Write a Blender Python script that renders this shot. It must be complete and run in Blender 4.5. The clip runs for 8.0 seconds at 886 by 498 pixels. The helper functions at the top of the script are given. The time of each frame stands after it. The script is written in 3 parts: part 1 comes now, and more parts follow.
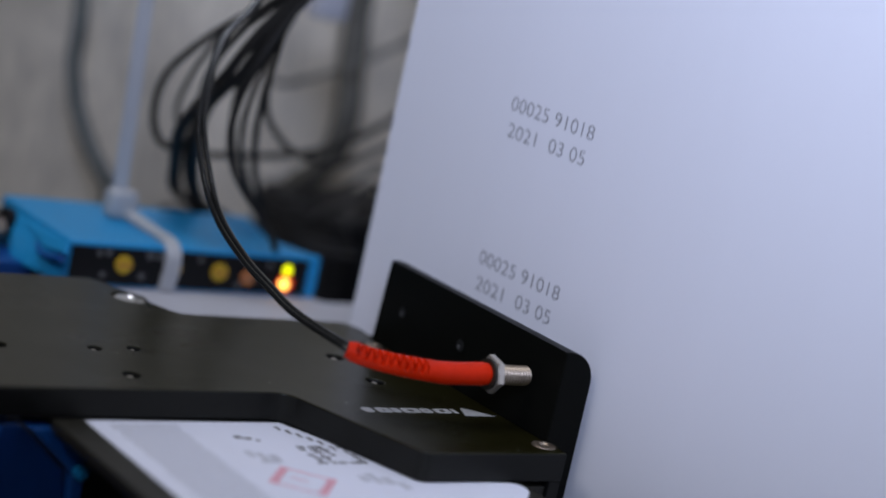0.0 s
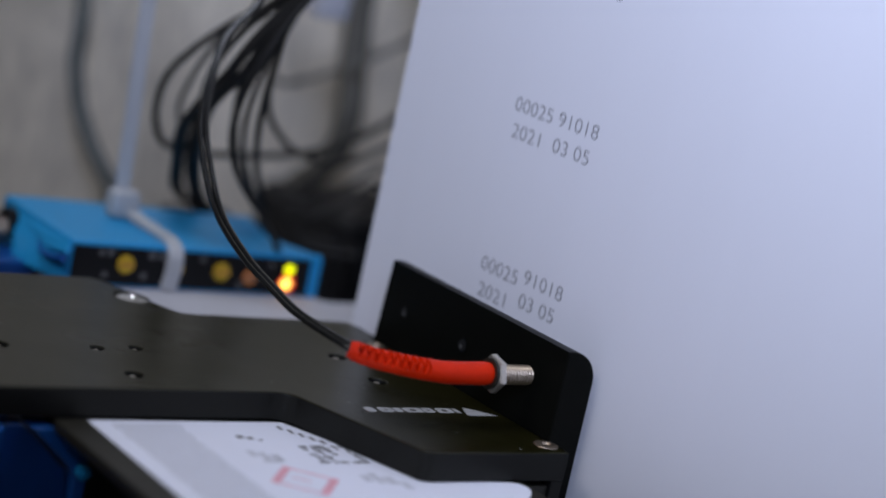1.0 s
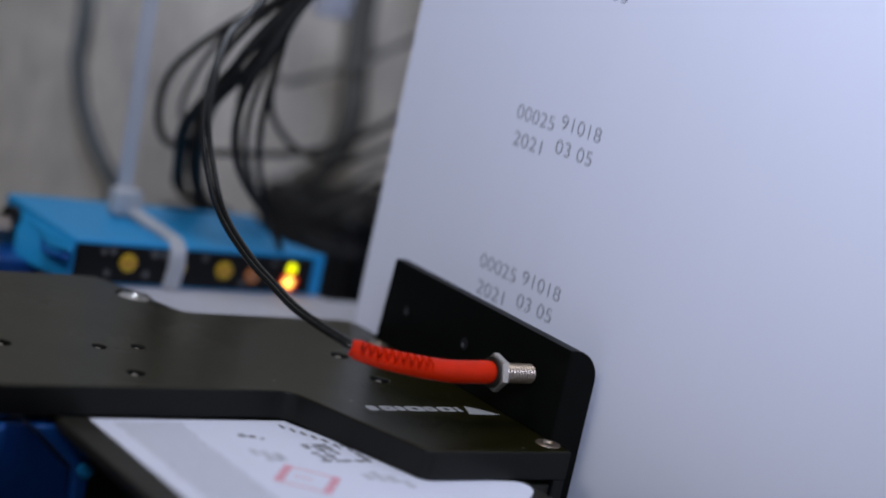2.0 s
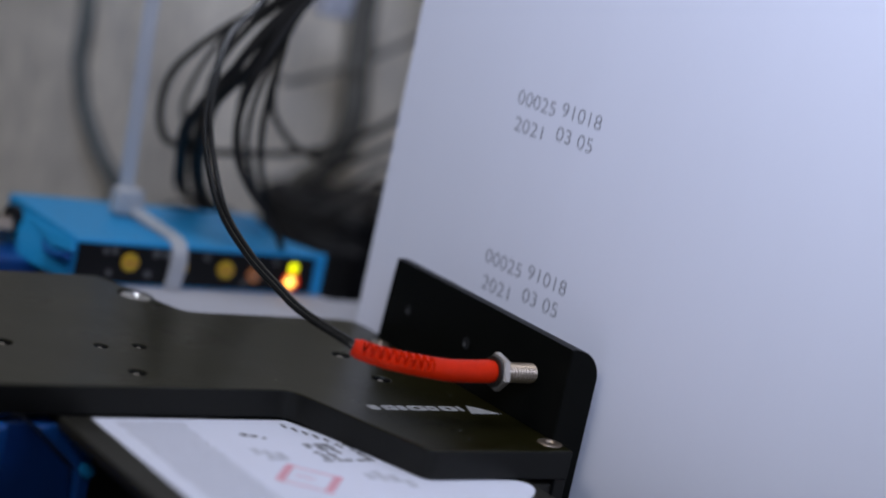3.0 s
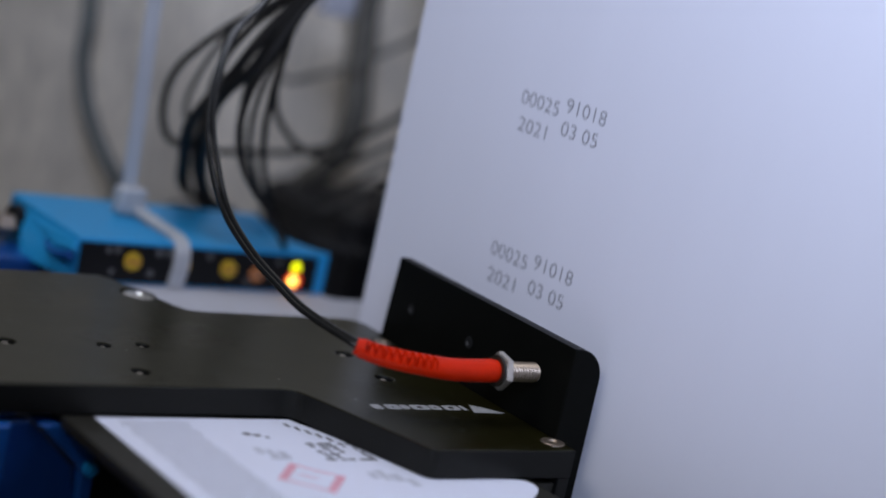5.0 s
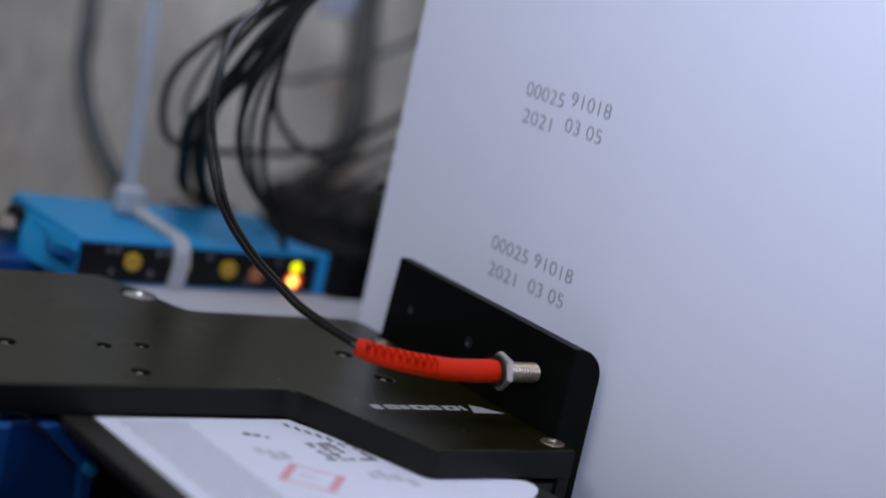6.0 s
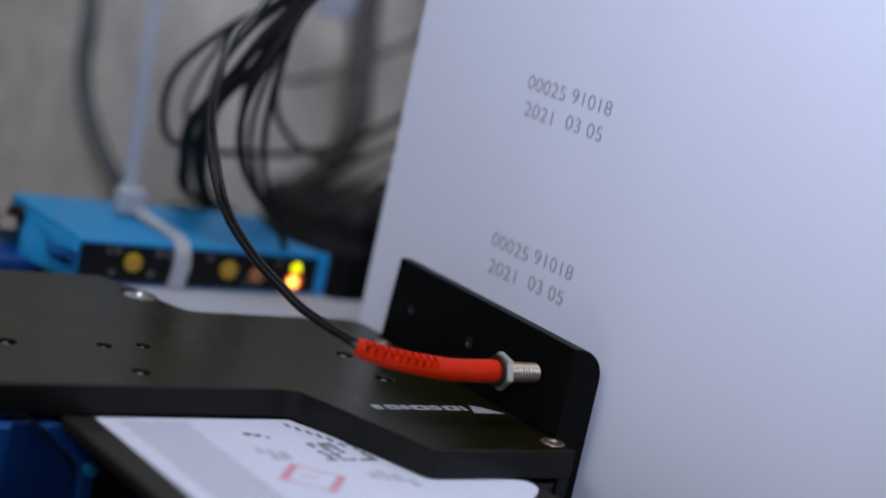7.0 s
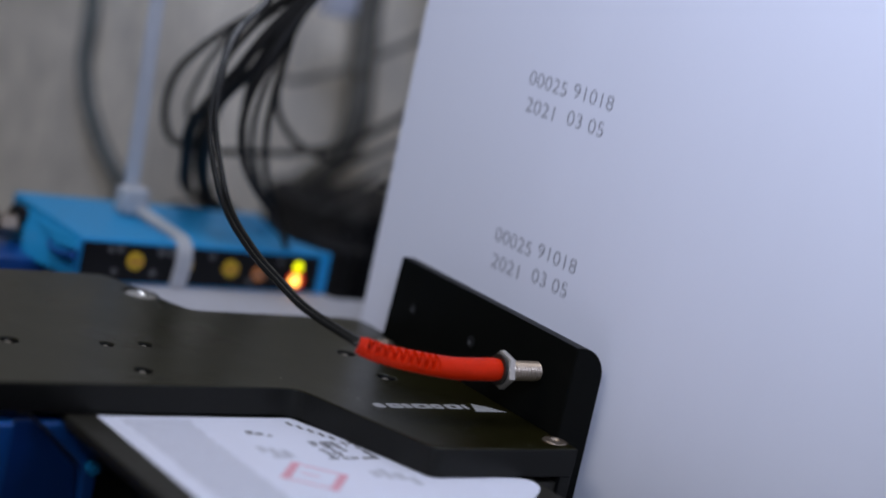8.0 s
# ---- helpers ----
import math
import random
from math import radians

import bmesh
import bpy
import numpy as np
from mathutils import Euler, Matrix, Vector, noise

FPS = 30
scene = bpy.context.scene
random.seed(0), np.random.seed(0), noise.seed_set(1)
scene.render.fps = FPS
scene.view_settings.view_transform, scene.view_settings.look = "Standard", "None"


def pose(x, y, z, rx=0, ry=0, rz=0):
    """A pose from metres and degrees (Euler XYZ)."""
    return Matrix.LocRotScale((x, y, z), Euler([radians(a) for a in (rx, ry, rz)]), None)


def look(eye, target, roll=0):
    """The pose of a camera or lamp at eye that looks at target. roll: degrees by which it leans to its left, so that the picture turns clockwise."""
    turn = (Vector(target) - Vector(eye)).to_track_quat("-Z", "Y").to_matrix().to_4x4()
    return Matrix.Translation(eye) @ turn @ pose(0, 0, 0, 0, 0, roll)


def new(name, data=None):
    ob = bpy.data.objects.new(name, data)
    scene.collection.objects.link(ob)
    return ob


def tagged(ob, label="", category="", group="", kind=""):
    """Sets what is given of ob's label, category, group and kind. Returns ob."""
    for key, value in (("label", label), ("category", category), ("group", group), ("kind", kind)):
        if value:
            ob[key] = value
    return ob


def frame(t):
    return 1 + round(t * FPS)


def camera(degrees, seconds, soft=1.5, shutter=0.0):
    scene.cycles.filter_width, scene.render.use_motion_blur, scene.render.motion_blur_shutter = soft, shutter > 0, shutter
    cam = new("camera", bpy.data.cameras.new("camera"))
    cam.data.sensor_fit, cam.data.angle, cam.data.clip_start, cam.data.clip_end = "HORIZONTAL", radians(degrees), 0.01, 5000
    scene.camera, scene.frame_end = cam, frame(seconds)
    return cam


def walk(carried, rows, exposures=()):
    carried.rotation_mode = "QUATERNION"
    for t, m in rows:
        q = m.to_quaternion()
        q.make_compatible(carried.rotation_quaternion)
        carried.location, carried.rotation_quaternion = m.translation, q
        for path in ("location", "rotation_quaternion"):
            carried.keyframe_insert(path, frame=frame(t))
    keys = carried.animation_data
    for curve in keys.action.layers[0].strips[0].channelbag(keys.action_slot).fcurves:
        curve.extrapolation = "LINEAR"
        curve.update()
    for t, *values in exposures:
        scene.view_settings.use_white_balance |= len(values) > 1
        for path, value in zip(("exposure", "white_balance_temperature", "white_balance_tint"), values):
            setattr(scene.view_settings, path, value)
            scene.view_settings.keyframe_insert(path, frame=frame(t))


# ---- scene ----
cam = camera(24.7, 8.0, soft=1.8, shutter=0.65)
cam.data.dof.use_dof = True
cam.data.dof.focus_distance = 0.402
cam.data.dof.aperture_fstop = 7.2
walk(cam, [
    (0.0, pose(-0.25089, -0.30839, 0.10694, 78.787, -12.215, -34.439)),
    (0.5, pose(-0.25086, -0.30848, 0.10706, 78.760, -12.177, -34.414)),
    (1.0, pose(-0.25101, -0.30843, 0.10700, 78.760, -12.179, -34.396)),
    (1.5, pose(-0.25084, -0.30849, 0.10710, 78.711, -12.199, -34.332)),
    (3.0, pose(-0.25093, -0.30858, 0.10690, 78.699, -12.163, -34.266)),
    (3.5, pose(-0.25099, -0.30848, 0.10686, 78.697, -12.145, -34.262)),
    (4.0, pose(-0.25098, -0.30855, 0.10671, 78.710, -12.185, -34.221)),
    (4.5, pose(-0.25108, -0.30841, 0.10702, 78.641, -12.159, -34.217)),
    (6.0, pose(-0.25124, -0.30861, 0.10692, 78.667, -12.180, -34.213)),
    (6.5, pose(-0.25128, -0.30868, 0.10677, 78.698, -12.201, -34.212)),
    (7.0, pose(-0.25147, -0.30885, 0.10672, 78.711, -12.151, -34.224)),
    (7.5, pose(-0.25149, -0.30892, 0.10671, 78.681, -12.097, -34.209)),
    (8.0, pose(-0.25166, -0.30904, 0.10650, 78.702, -12.134, -34.188)),
])

# ---- world and lamps ----
world = bpy.data.worlds.new("hall")
scene.world = world
world.use_nodes = True
world.node_tree.nodes["Background"].inputs[0].default_value = (0.75, 0.8, 1.0, 1)
world.node_tree.nodes["Background"].inputs[1].default_value = 0.15


def area_lamp(name, eye, target, w, h, power, color, spread=180):
    data = bpy.data.lights.new(name, "AREA")
    data.shape, data.size, data.size_y, data.energy, data.color = "RECTANGLE", w, h, power, color
    data.spread = radians(spread)
    ob = new(name, data)
    ob.matrix_world = look(eye, target)
    return ob


area_lamp("ceiling_lamp", (-1.35, -0.15, 1.35), (0, 0.05, 0), 0.9, 0.4, 6.3, (0.98, 0.94, 0.95))
area_lamp("ceiling_lamp", (-0.40, -0.15, 1.98), (-0.05, 0.05, 0), 1.2, 0.3, 14.6, (0.80, 0.85, 1.0))
area_lamp("work_lamp", (-0.315, -0.47, 0.345), (0.01, -0.19, 0.275), 0.20, 0.12, 1.34, (0.59, 0.685, 1.0), 60.5)
scene.view_settings.exposure = 0.0

# ---- materials ----
MM = 0.001


def material(name, color, rough=0.5, metal=0.0, var=0.15, scale=400.0, fine=6000.0, bump=0.05, stretch=(1, 1, 1),
             coat=0.0, trans=0.0, spec=0.5, emit=None, power=0.0):
    """A principled material with mottling at two scales in colour and gloss, and a fine relief."""
    m = bpy.data.materials.new(name)
    m.use_nodes = True
    nt = m.node_tree
    b = nt.nodes["Principled BSDF"]
    b.inputs["Metallic"].default_value = metal
    b.inputs["Coat Weight"].default_value = coat
    b.inputs["Specular IOR Level"].default_value = spec
    b.inputs["Transmission Weight"].default_value = trans
    tc = nt.nodes.new("ShaderNodeTexCoord")
    mp = nt.nodes.new("ShaderNodeMapping")
    mp.inputs["Scale"].default_value = stretch
    nt.links.new(tc.outputs["Object"], mp.inputs[0])
    big, small = nt.nodes.new("ShaderNodeTexNoise"), nt.nodes.new("ShaderNodeTexNoise")
    for n, s in ((big, scale), (small, fine)):
        n.inputs["Scale"].default_value = s
        n.inputs["Detail"].default_value = 4
        nt.links.new(mp.outputs[0], n.inputs["Vector"])
    add = nt.nodes.new("ShaderNodeMath")
    add.operation = "ADD"
    nt.links.new(big.outputs["Fac"], add.inputs[0])
    nt.links.new(small.outputs["Fac"], add.inputs[1])
    ramp = nt.nodes.new("ShaderNodeMapRange")
    ramp.inputs["From Min"].default_value, ramp.inputs["From Max"].default_value = 0.6, 1.4
    ramp.inputs["To Min"].default_value, ramp.inputs["To Max"].default_value = 1 - var, 1 + var
    nt.links.new(add.outputs[0], ramp.inputs["Value"])
    mul = nt.nodes.new("ShaderNodeVectorMath")
    mul.operation = "SCALE"
    mul.inputs[0].default_value = color
    nt.links.new(ramp.outputs[0], mul.inputs["Scale"])
    nt.links.new(mul.outputs[0], b.inputs["Base Color"])
    rr = nt.nodes.new("ShaderNodeMath")
    rr.operation = "MULTIPLY"
    rr.inputs[1].default_value = rough
    nt.links.new(ramp.outputs[0], rr.inputs[0])
    nt.links.new(rr.outputs[0], b.inputs["Roughness"])
    if bump:
        bp = nt.nodes.new("ShaderNodeBump")
        bp.inputs["Strength"].default_value = bump
        bp.inputs["Distance"].default_value = 0.0003
        nt.links.new(small.outputs["Fac"], bp.inputs["Height"])
        nt.links.new(bp.outputs[0], b.inputs["Normal"])
    if emit:
        b.inputs["Emission Color"].default_value = (*emit, 1)
        b.inputs["Emission Strength"].default_value = power
    return m


def dusty(m, density=0.85, size=900.0):
    """Pale dust specks over a dark material."""
    nt = m.node_tree
    b = nt.nodes["Principled BSDF"]
    src = b.inputs["Base Color"].links[0].from_socket
    tc = nt.nodes.new("ShaderNodeTexCoord")
    n = nt.nodes.new("ShaderNodeTexNoise")
    n.inputs["Scale"].default_value, n.inputs["Detail"].default_value = size, 0
    nt.links.new(tc.outputs["Object"], n.inputs["Vector"])
    r = nt.nodes.new("ShaderNodeMapRange")
    r.inputs["From Min"].default_value, r.inputs["From Max"].default_value = density, density + 0.03
    nt.links.new(n.outputs["Fac"], r.inputs["Value"])
    mx = nt.nodes.new("ShaderNodeMix")
    mx.data_type = "RGBA"
    nt.links.new(r.outputs[0], mx.inputs["Factor"])
    nt.links.new(src, mx.inputs["A"])
    mx.inputs["B"].default_value = (0.3, 0.3, 0.28, 1)
    nt.links.new(mx.outputs["Result"], b.inputs["Base Color"])
    return m


M_PLATE = dusty(material("black_anodised_top", (0.0090, 0.0080, 0.0017), 0.29, 0.0, 0.15, 60, 5000, 0.06, spec=0.36))
M_PLATE.node_tree.nodes["Principled BSDF"].inputs["Specular Tint"].default_value = (1.0, 0.98, 0.52, 1)
# darker copy of the black anodising, shade of upright faces in its colour
M_EDGE_SHADE = material("black_anodised_edge_shade", (0.0068, 0.0068, 0.0071), 0.40, 0.0, 0.25, 70, 4000, 0.08, spec=0.24)
M_EDGE_SHADE.node_tree.nodes["Principled BSDF"].inputs["Specular Tint"].default_value = (1.0, 1.0, 0.85, 1)
M_NOSE = material("black_anodised_gloss", (0.0048, 0.0050, 0.0040), 0.40, 0.0, 0.2, 80, 4000, 0.05, spec=0.05)
M_BODY = material("black_painted_body", (0.016, 0.0145, 0.009), 0.5, 0.0, 0.2, 90, 3000, 0.1)
M_HOLE = material("hole_black", (0.006, 0.006, 0.006), 0.6, 0.0, 0.1)
M_STEEL = material("screw_steel", (0.76, 0.74, 0.70), 0.28, 0.85, 0.12, 700, 6000, 0.1)
M_NICKEL = material("nickel_brass", (0.60, 0.55, 0.47), 0.34, 0.8, 0.1, 700, 6000, 0.1)
M_THREAD = material("thread_steel", (0.36, 0.29, 0.22), 0.4, 0.9, 0.15, 700, 6000, 0.1)
M_RED = material("red_rubber", (0.62, 0.021, 0.002), 0.34, 0.0, 0.2, 260, 4200, 0.18, spec=0.12)
M_CABLE = material("black_cable", (0.012, 0.012, 0.011), 0.17, 0.0, 0.2, 300, 4000, 0.08)
M_SHEATH = material("matt_cable_sheath", (0.015, 0.014, 0.012), 0.55, 0.0, 0.2, 300, 4000, 0.08, spec=0.3)
M_TEAL = material("grey_teal_hose", (0.085, 0.10, 0.10), 0.5, 0.0, 0.2, 200, 3000, 0.05)
M_FILM = material("white_film", (0.79, 0.79, 0.83), 0.45, 0.0, 0.015, 9, 900, 0.03, stretch=(1, 8, 0.7))
M_INK = material("grey_ink", (0.22, 0.22, 0.23), 0.6, 0.0, 0.3, 900, 9000, 0)
M_LABEL = material("label_paper", (0.79, 0.805, 0.885), 0.5, 0.0, 0.03, 120, 4000, 0.03)
M_GREYINK = material("label_grey", (0.55, 0.56, 0.605), 0.55, 0.0, 0.15, 500, 5000, 0)
M_DARKINK = material("label_dark", (0.13, 0.128, 0.13), 0.55, 0.0, 0.3, 500, 5000, 0)
M_REDINK = material("label_red", (0.77, 0.38, 0.44), 0.55, 0.0, 0.15, 500, 5000, 0)
M_WHITEINK = material("logo_print", (0.32, 0.32, 0.31), 0.5, 0.0, 0.2, 600, 6000, 0)
M_BLUE = material("blue_plastic", (0.012, 0.29, 0.60), 0.45, 0.0, 0.06, 150, 5000, 0.05)
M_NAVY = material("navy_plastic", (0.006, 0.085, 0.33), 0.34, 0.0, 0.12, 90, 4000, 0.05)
# the same navy plastic with the recess shade put into its colour
M_NAVY_SHADE = material("navy_shade", (0.006, 0.060, 0.25), 0.3, 0.0, 0.2, 90, 4000, 0.05)
M_PANEL = material("panel_black", (0.008, 0.008, 0.009), 0.4, 0.0, 0.15, 300, 5000, 0.04, spec=0.2)
M_KNOB = material("yellow_knob", (0.56, 0.36, 0.02), 0.45, 0.0, 0.08, 400, 5000, 0.05)
M_ORANGE = material("orange_button", (0.55, 0.20, 0.06), 0.45, 0.0, 0.08, 400, 5000, 0.05)
M_GREY = material("grey_button", (0.10, 0.10, 0.10), 0.5, 0.0, 0.1, 400, 5000, 0.05)
M_LED_G = material("led_green", (0.5, 0.5, 0.02), 0.4, emit=(0.80, 0.85, 0.0), power=1.6)
M_LED_O = material("led_orange", (0.6, 0.3, 0.05), 0.4, emit=(1.0, 0.52, 0.10), power=3.4)
# emitting red for the halo round the orange lamp
M_LED_HALO = material("led_red_halo", (0.4, 0.02, 0.01), 0.4, emit=(0.8, 0.05, 0.0), power=0.6)
M_NYLON = material("natural_nylon", (0.47, 0.48, 0.49), 0.45, 0.0, 0.05, 200, 4000, 0.05)
M_SHELF = material("white_shelf", (0.48, 0.48, 0.51), 0.75, 0.0, 0.05, 60, 2500, 0.05)
M_WALLP = material("grey_sheet_metal", (0.80, 0.715, 0.57), 0.6, 0.0, 0.42, 26, 300, 0.1, stretch=(1, 1, 0.3))
# for the thin grey cable and the tube that imitates a shadow streak
M_GREYTUBE = material("brown_grey_tube", (0.075, 0.07, 0.055), 0.6, 0.0, 0.2, 200, 3000, 0.05)
M_BASE = material("machine_paint", (0.10, 0.10, 0.105), 0.5, 0.0, 0.1, 20, 900, 0.1)
M_ROOM = material("hall_plaster", (0.13, 0.13, 0.14), 0.8, 0.0, 0.06, 1.5, 40, 0.1)
M_CONC = material("hall_concrete", (0.16, 0.16, 0.16), 0.7, 0.0, 0.15, 1.2, 30, 0.1)


# ---- builders ----
def mesh_object(name, mesh, mat, parent=None, label=""):
    mesh.materials.clear()
    mesh.materials.append(mat)
    ob = new(name, mesh)
    if parent is not None:
        ob.parent = parent
    if label:
        ob["label"] = label
    return ob


def part(name, bm, mat, parent=None, label="", smooth=False):
    mesh = bpy.data.meshes.new(name)
    bmesh.ops.recalc_face_normals(bm, faces=bm.faces)
    bm.to_mesh(mesh)
    bm.free()
    if smooth:
        shade(mesh)
    return mesh_object(name, mesh, mat, parent, label)


def shade(mesh, angle=35):
    for p in mesh.polygons:
        p.use_smooth = True
    mesh.set_sharp_from_angle(angle=radians(angle))


def thing(name, label, category, group="", kind="", at=(0, 0, 0)):
    ob = new(name)
    ob.location = at
    ob.empty_display_size = 0.01
    return tagged(ob, label, category, group, kind)


def box(x0, x1, y0, y1, z0, z1, bevel=0.0, segments=2):
    """A bevelled box; sizes in millimetres."""
    bm = bmesh.new()
    bmesh.ops.create_cube(bm, size=1)
    for v in bm.verts:
        v.co = Vector(((x0 + x1) / 2 + v.co.x * (x1 - x0), (y0 + y1) / 2 + v.co.y * (y1 - y0), (z0 + z1) / 2 + v.co.z * (z1 - z0))) * MM
    if bevel:
        bmesh.ops.bevel(bm, geom=bm.edges[:], offset=bevel * MM, segments=segments, affect="EDGES", profile=0.6)
    return bm


def disc(radius, depth, m, n=32, bevel=0.0, top=1.0):
    """A round or n-sided pin along the local z of the matrix m, from 0 to depth."""
    bm = bmesh.new()
    bmesh.ops.create_cone(bm, cap_ends=True, segments=n, radius1=radius * MM, radius2=radius * top * MM, depth=depth * MM)
    bmesh.ops.translate(bm, verts=bm.verts, vec=(0, 0, depth * MM / 2))
    if bevel:
        rim = [e for e in bm.edges if abs(e.verts[0].co.z - e.verts[1].co.z) < 1e-7]
        bmesh.ops.bevel(bm, geom=rim, offset=bevel * MM, segments=2, affect="EDGES")
    bmesh.ops.transform(bm, matrix=m, verts=bm.verts)
    return bm


def at_mm(x, y, z, rx=0, ry=0, rz=0):
    return pose(x * MM, y * MM, z * MM, rx, ry, rz)


def sheet(outline, holes, thick, bevel, m):
    """A plate cut to an outline, with round holes (x, y, r), as thick as given, laid from local z 0 downwards. Millimetres."""
    bm = bmesh.new()
    loops = [outline] + [[(x + r * math.cos(a * math.tau / 24), y + r * math.sin(a * math.tau / 24)) for a in range(24)] for x, y, r in holes]
    for loop in loops:
        vs = [bm.verts.new((x * MM, y * MM, 0)) for x, y in loop]
        for a, b in zip(vs, vs[1:] + vs[:1]):
            bm.edges.new((a, b))
    bmesh.ops.triangle_fill(bm, edges=bm.edges[:], use_beauty=True, use_dissolve=False, normal=(0, 0, 1))
    top = bm.faces[:]
    got = bmesh.ops.extrude_face_region(bm, geom=top)
    for v in got["geom"]:
        if isinstance(v, bmesh.types.BMVert):
            v.co.z -= thick * MM
    bmesh.ops.recalc_face_normals(bm, faces=bm.faces)
    rim = [e for e in bm.edges if len(e.link_faces) == 2 and e.calc_face_angle() > 1.3 and abs(e.verts[0].co.z - e.verts[1].co.z) < 1e-8]
    bmesh.ops.bevel(bm, geom=rim, offset=bevel * MM, segments=2, affect="EDGES", profile=0.5)
    bmesh.ops.transform(bm, matrix=m, verts=bm.verts)
    mesh = bpy.data.meshes.new("sheet")
    bm.to_mesh(mesh)
    bm.free()
    shade(mesh, 14)
    return mesh


def rounded(corners, n=9):
    """A closed outline from corners (x, y, radius), each corner drawn as an arc of n steps."""
    out = []
    for i, (x, y, r) in enumerate(corners):
        p = Vector((x, y))
        a, b = Vector(corners[i - 1][:2]) - p, Vector(corners[(i + 1) % len(corners)][:2]) - p
        if not r:
            out.append((x, y))
            continue
        half = a.angle(b) / 2
        cut = min(r / math.tan(half), a.length * 0.49, b.length * 0.49)
        p0, p1 = p + a.normalized() * cut, p + b.normalized() * cut
        for k in range(n + 1):
            t = k / n
            q = p0 * (1 - t) ** 2 + p * 2 * t * (1 - t) + p1 * t * t
            out.append((q.x, q.y))
    return out


def glide(points, steps=8):
    """A smooth line through the points."""
    pts = [Vector(p) for p in points]
    pts = [pts[0] * 2 - pts[1], *pts, pts[-1] * 2 - pts[-2]]
    out = []
    for i in range(1, len(pts) - 2):
        a, b, c, d = pts[i - 1:i + 3]
        for k in range(steps):
            t = k / steps
            out.append(0.5 * (2 * b + (c - a) * t + (2 * a - 5 * b + 4 * c - d) * t * t + (3 * b - a - 3 * c + d) * t ** 3))
    return out + [pts[-2]]


def sweep(line, radius, sides=12):
    """A tube round a line in millimetres; radius is a number or a function of (share of length, angle)."""
    up = Vector((0.1, 0.2, 1)).normalized()
    verts, faces, n = [], [], len(line)
    for i, p in enumerate(line):
        d = (line[min(i + 1, n - 1)] - line[max(i - 1, 0)]).normalized()
        up = (up - d * up.dot(d)).normalized()
        side = d.cross(up)
        for k in range(sides):
            a = k * math.tau / sides
            r = radius(i / (n - 1), a) if callable(radius) else radius
            verts.append((p + (side * math.cos(a) + up * math.sin(a)) * r) * MM)
    for i in range(n - 1):
        for k in range(sides):
            k2 = (k + 1) % sides
            faces.append((i * sides + k2, i * sides + k, (i + 1) * sides + k, (i + 1) * sides + k2))
    faces.append(tuple(range(sides)))
    faces.append(tuple(range(n * sides - 1, (n - 1) * sides - 1, -1)))
    mesh = bpy.data.meshes.new("tube")
    mesh.from_pydata([tuple(v) for v in verts], [], faces)
    shade(mesh, 60)
    return mesh


def ribbon(line, across, width, thick):
    """A flat strap along a line in millimetres, its width along the unit vector across."""
    across = Vector(across).normalized()
    verts, faces, n = [], [], len(line)
    for i, p in enumerate(line):
        d = (line[min(i + 1, n - 1)] - line[max(i - 1, 0)]).normalized()
        nrm = d.cross(across).normalized()
        for a, b in ((-1, -1), (1, -1), (1, 1), (-1, 1)):
            verts.append((p + across * a * width / 2 + nrm * b * thick / 2) * MM)
    for i in range(n - 1):
        for k in range(4):
            k2 = (k + 1) % 4
            faces.append((i * 4 + k, i * 4 + k2, i * 4 + 4 + k2, i * 4 + 4 + k))
    faces += [(3, 2, 1, 0), (n * 4 - 4, n * 4 - 3, n * 4 - 2, n * 4 - 1)]
    mesh = bpy.data.meshes.new("strap")
    mesh.from_pydata([tuple(v) for v in verts], [], faces)
    shade(mesh, 30)
    return mesh


def lettering(text, width, height, m):
    """Flat letters fitted into a width and height in millimetres, lower left corner at the origin of m."""
    cu = bpy.data.curves.new("letters", "FONT")
    cu.body, cu.size, cu.extrude, cu.offset = text, 1.0, 0.0, -0.011
    ob = bpy.data.objects.new("letters", cu)
    scene.collection.objects.link(ob)
    mesh = bpy.data.meshes.new_from_object(ob.evaluated_get(bpy.context.evaluated_depsgraph_get()))
    bpy.data.objects.remove(ob)
    bpy.data.curves.remove(cu)
    xs, ys = [v.co.x for v in mesh.vertices], [v.co.y for v in mesh.vertices]
    for v in mesh.vertices:
        v.co = Vector(((v.co.x - min(xs)) / (max(xs) - min(xs)) * width, (v.co.y - min(ys)) / (max(ys) - min(ys)) * height, 0)) * MM
    mesh.transform(m)
    return mesh


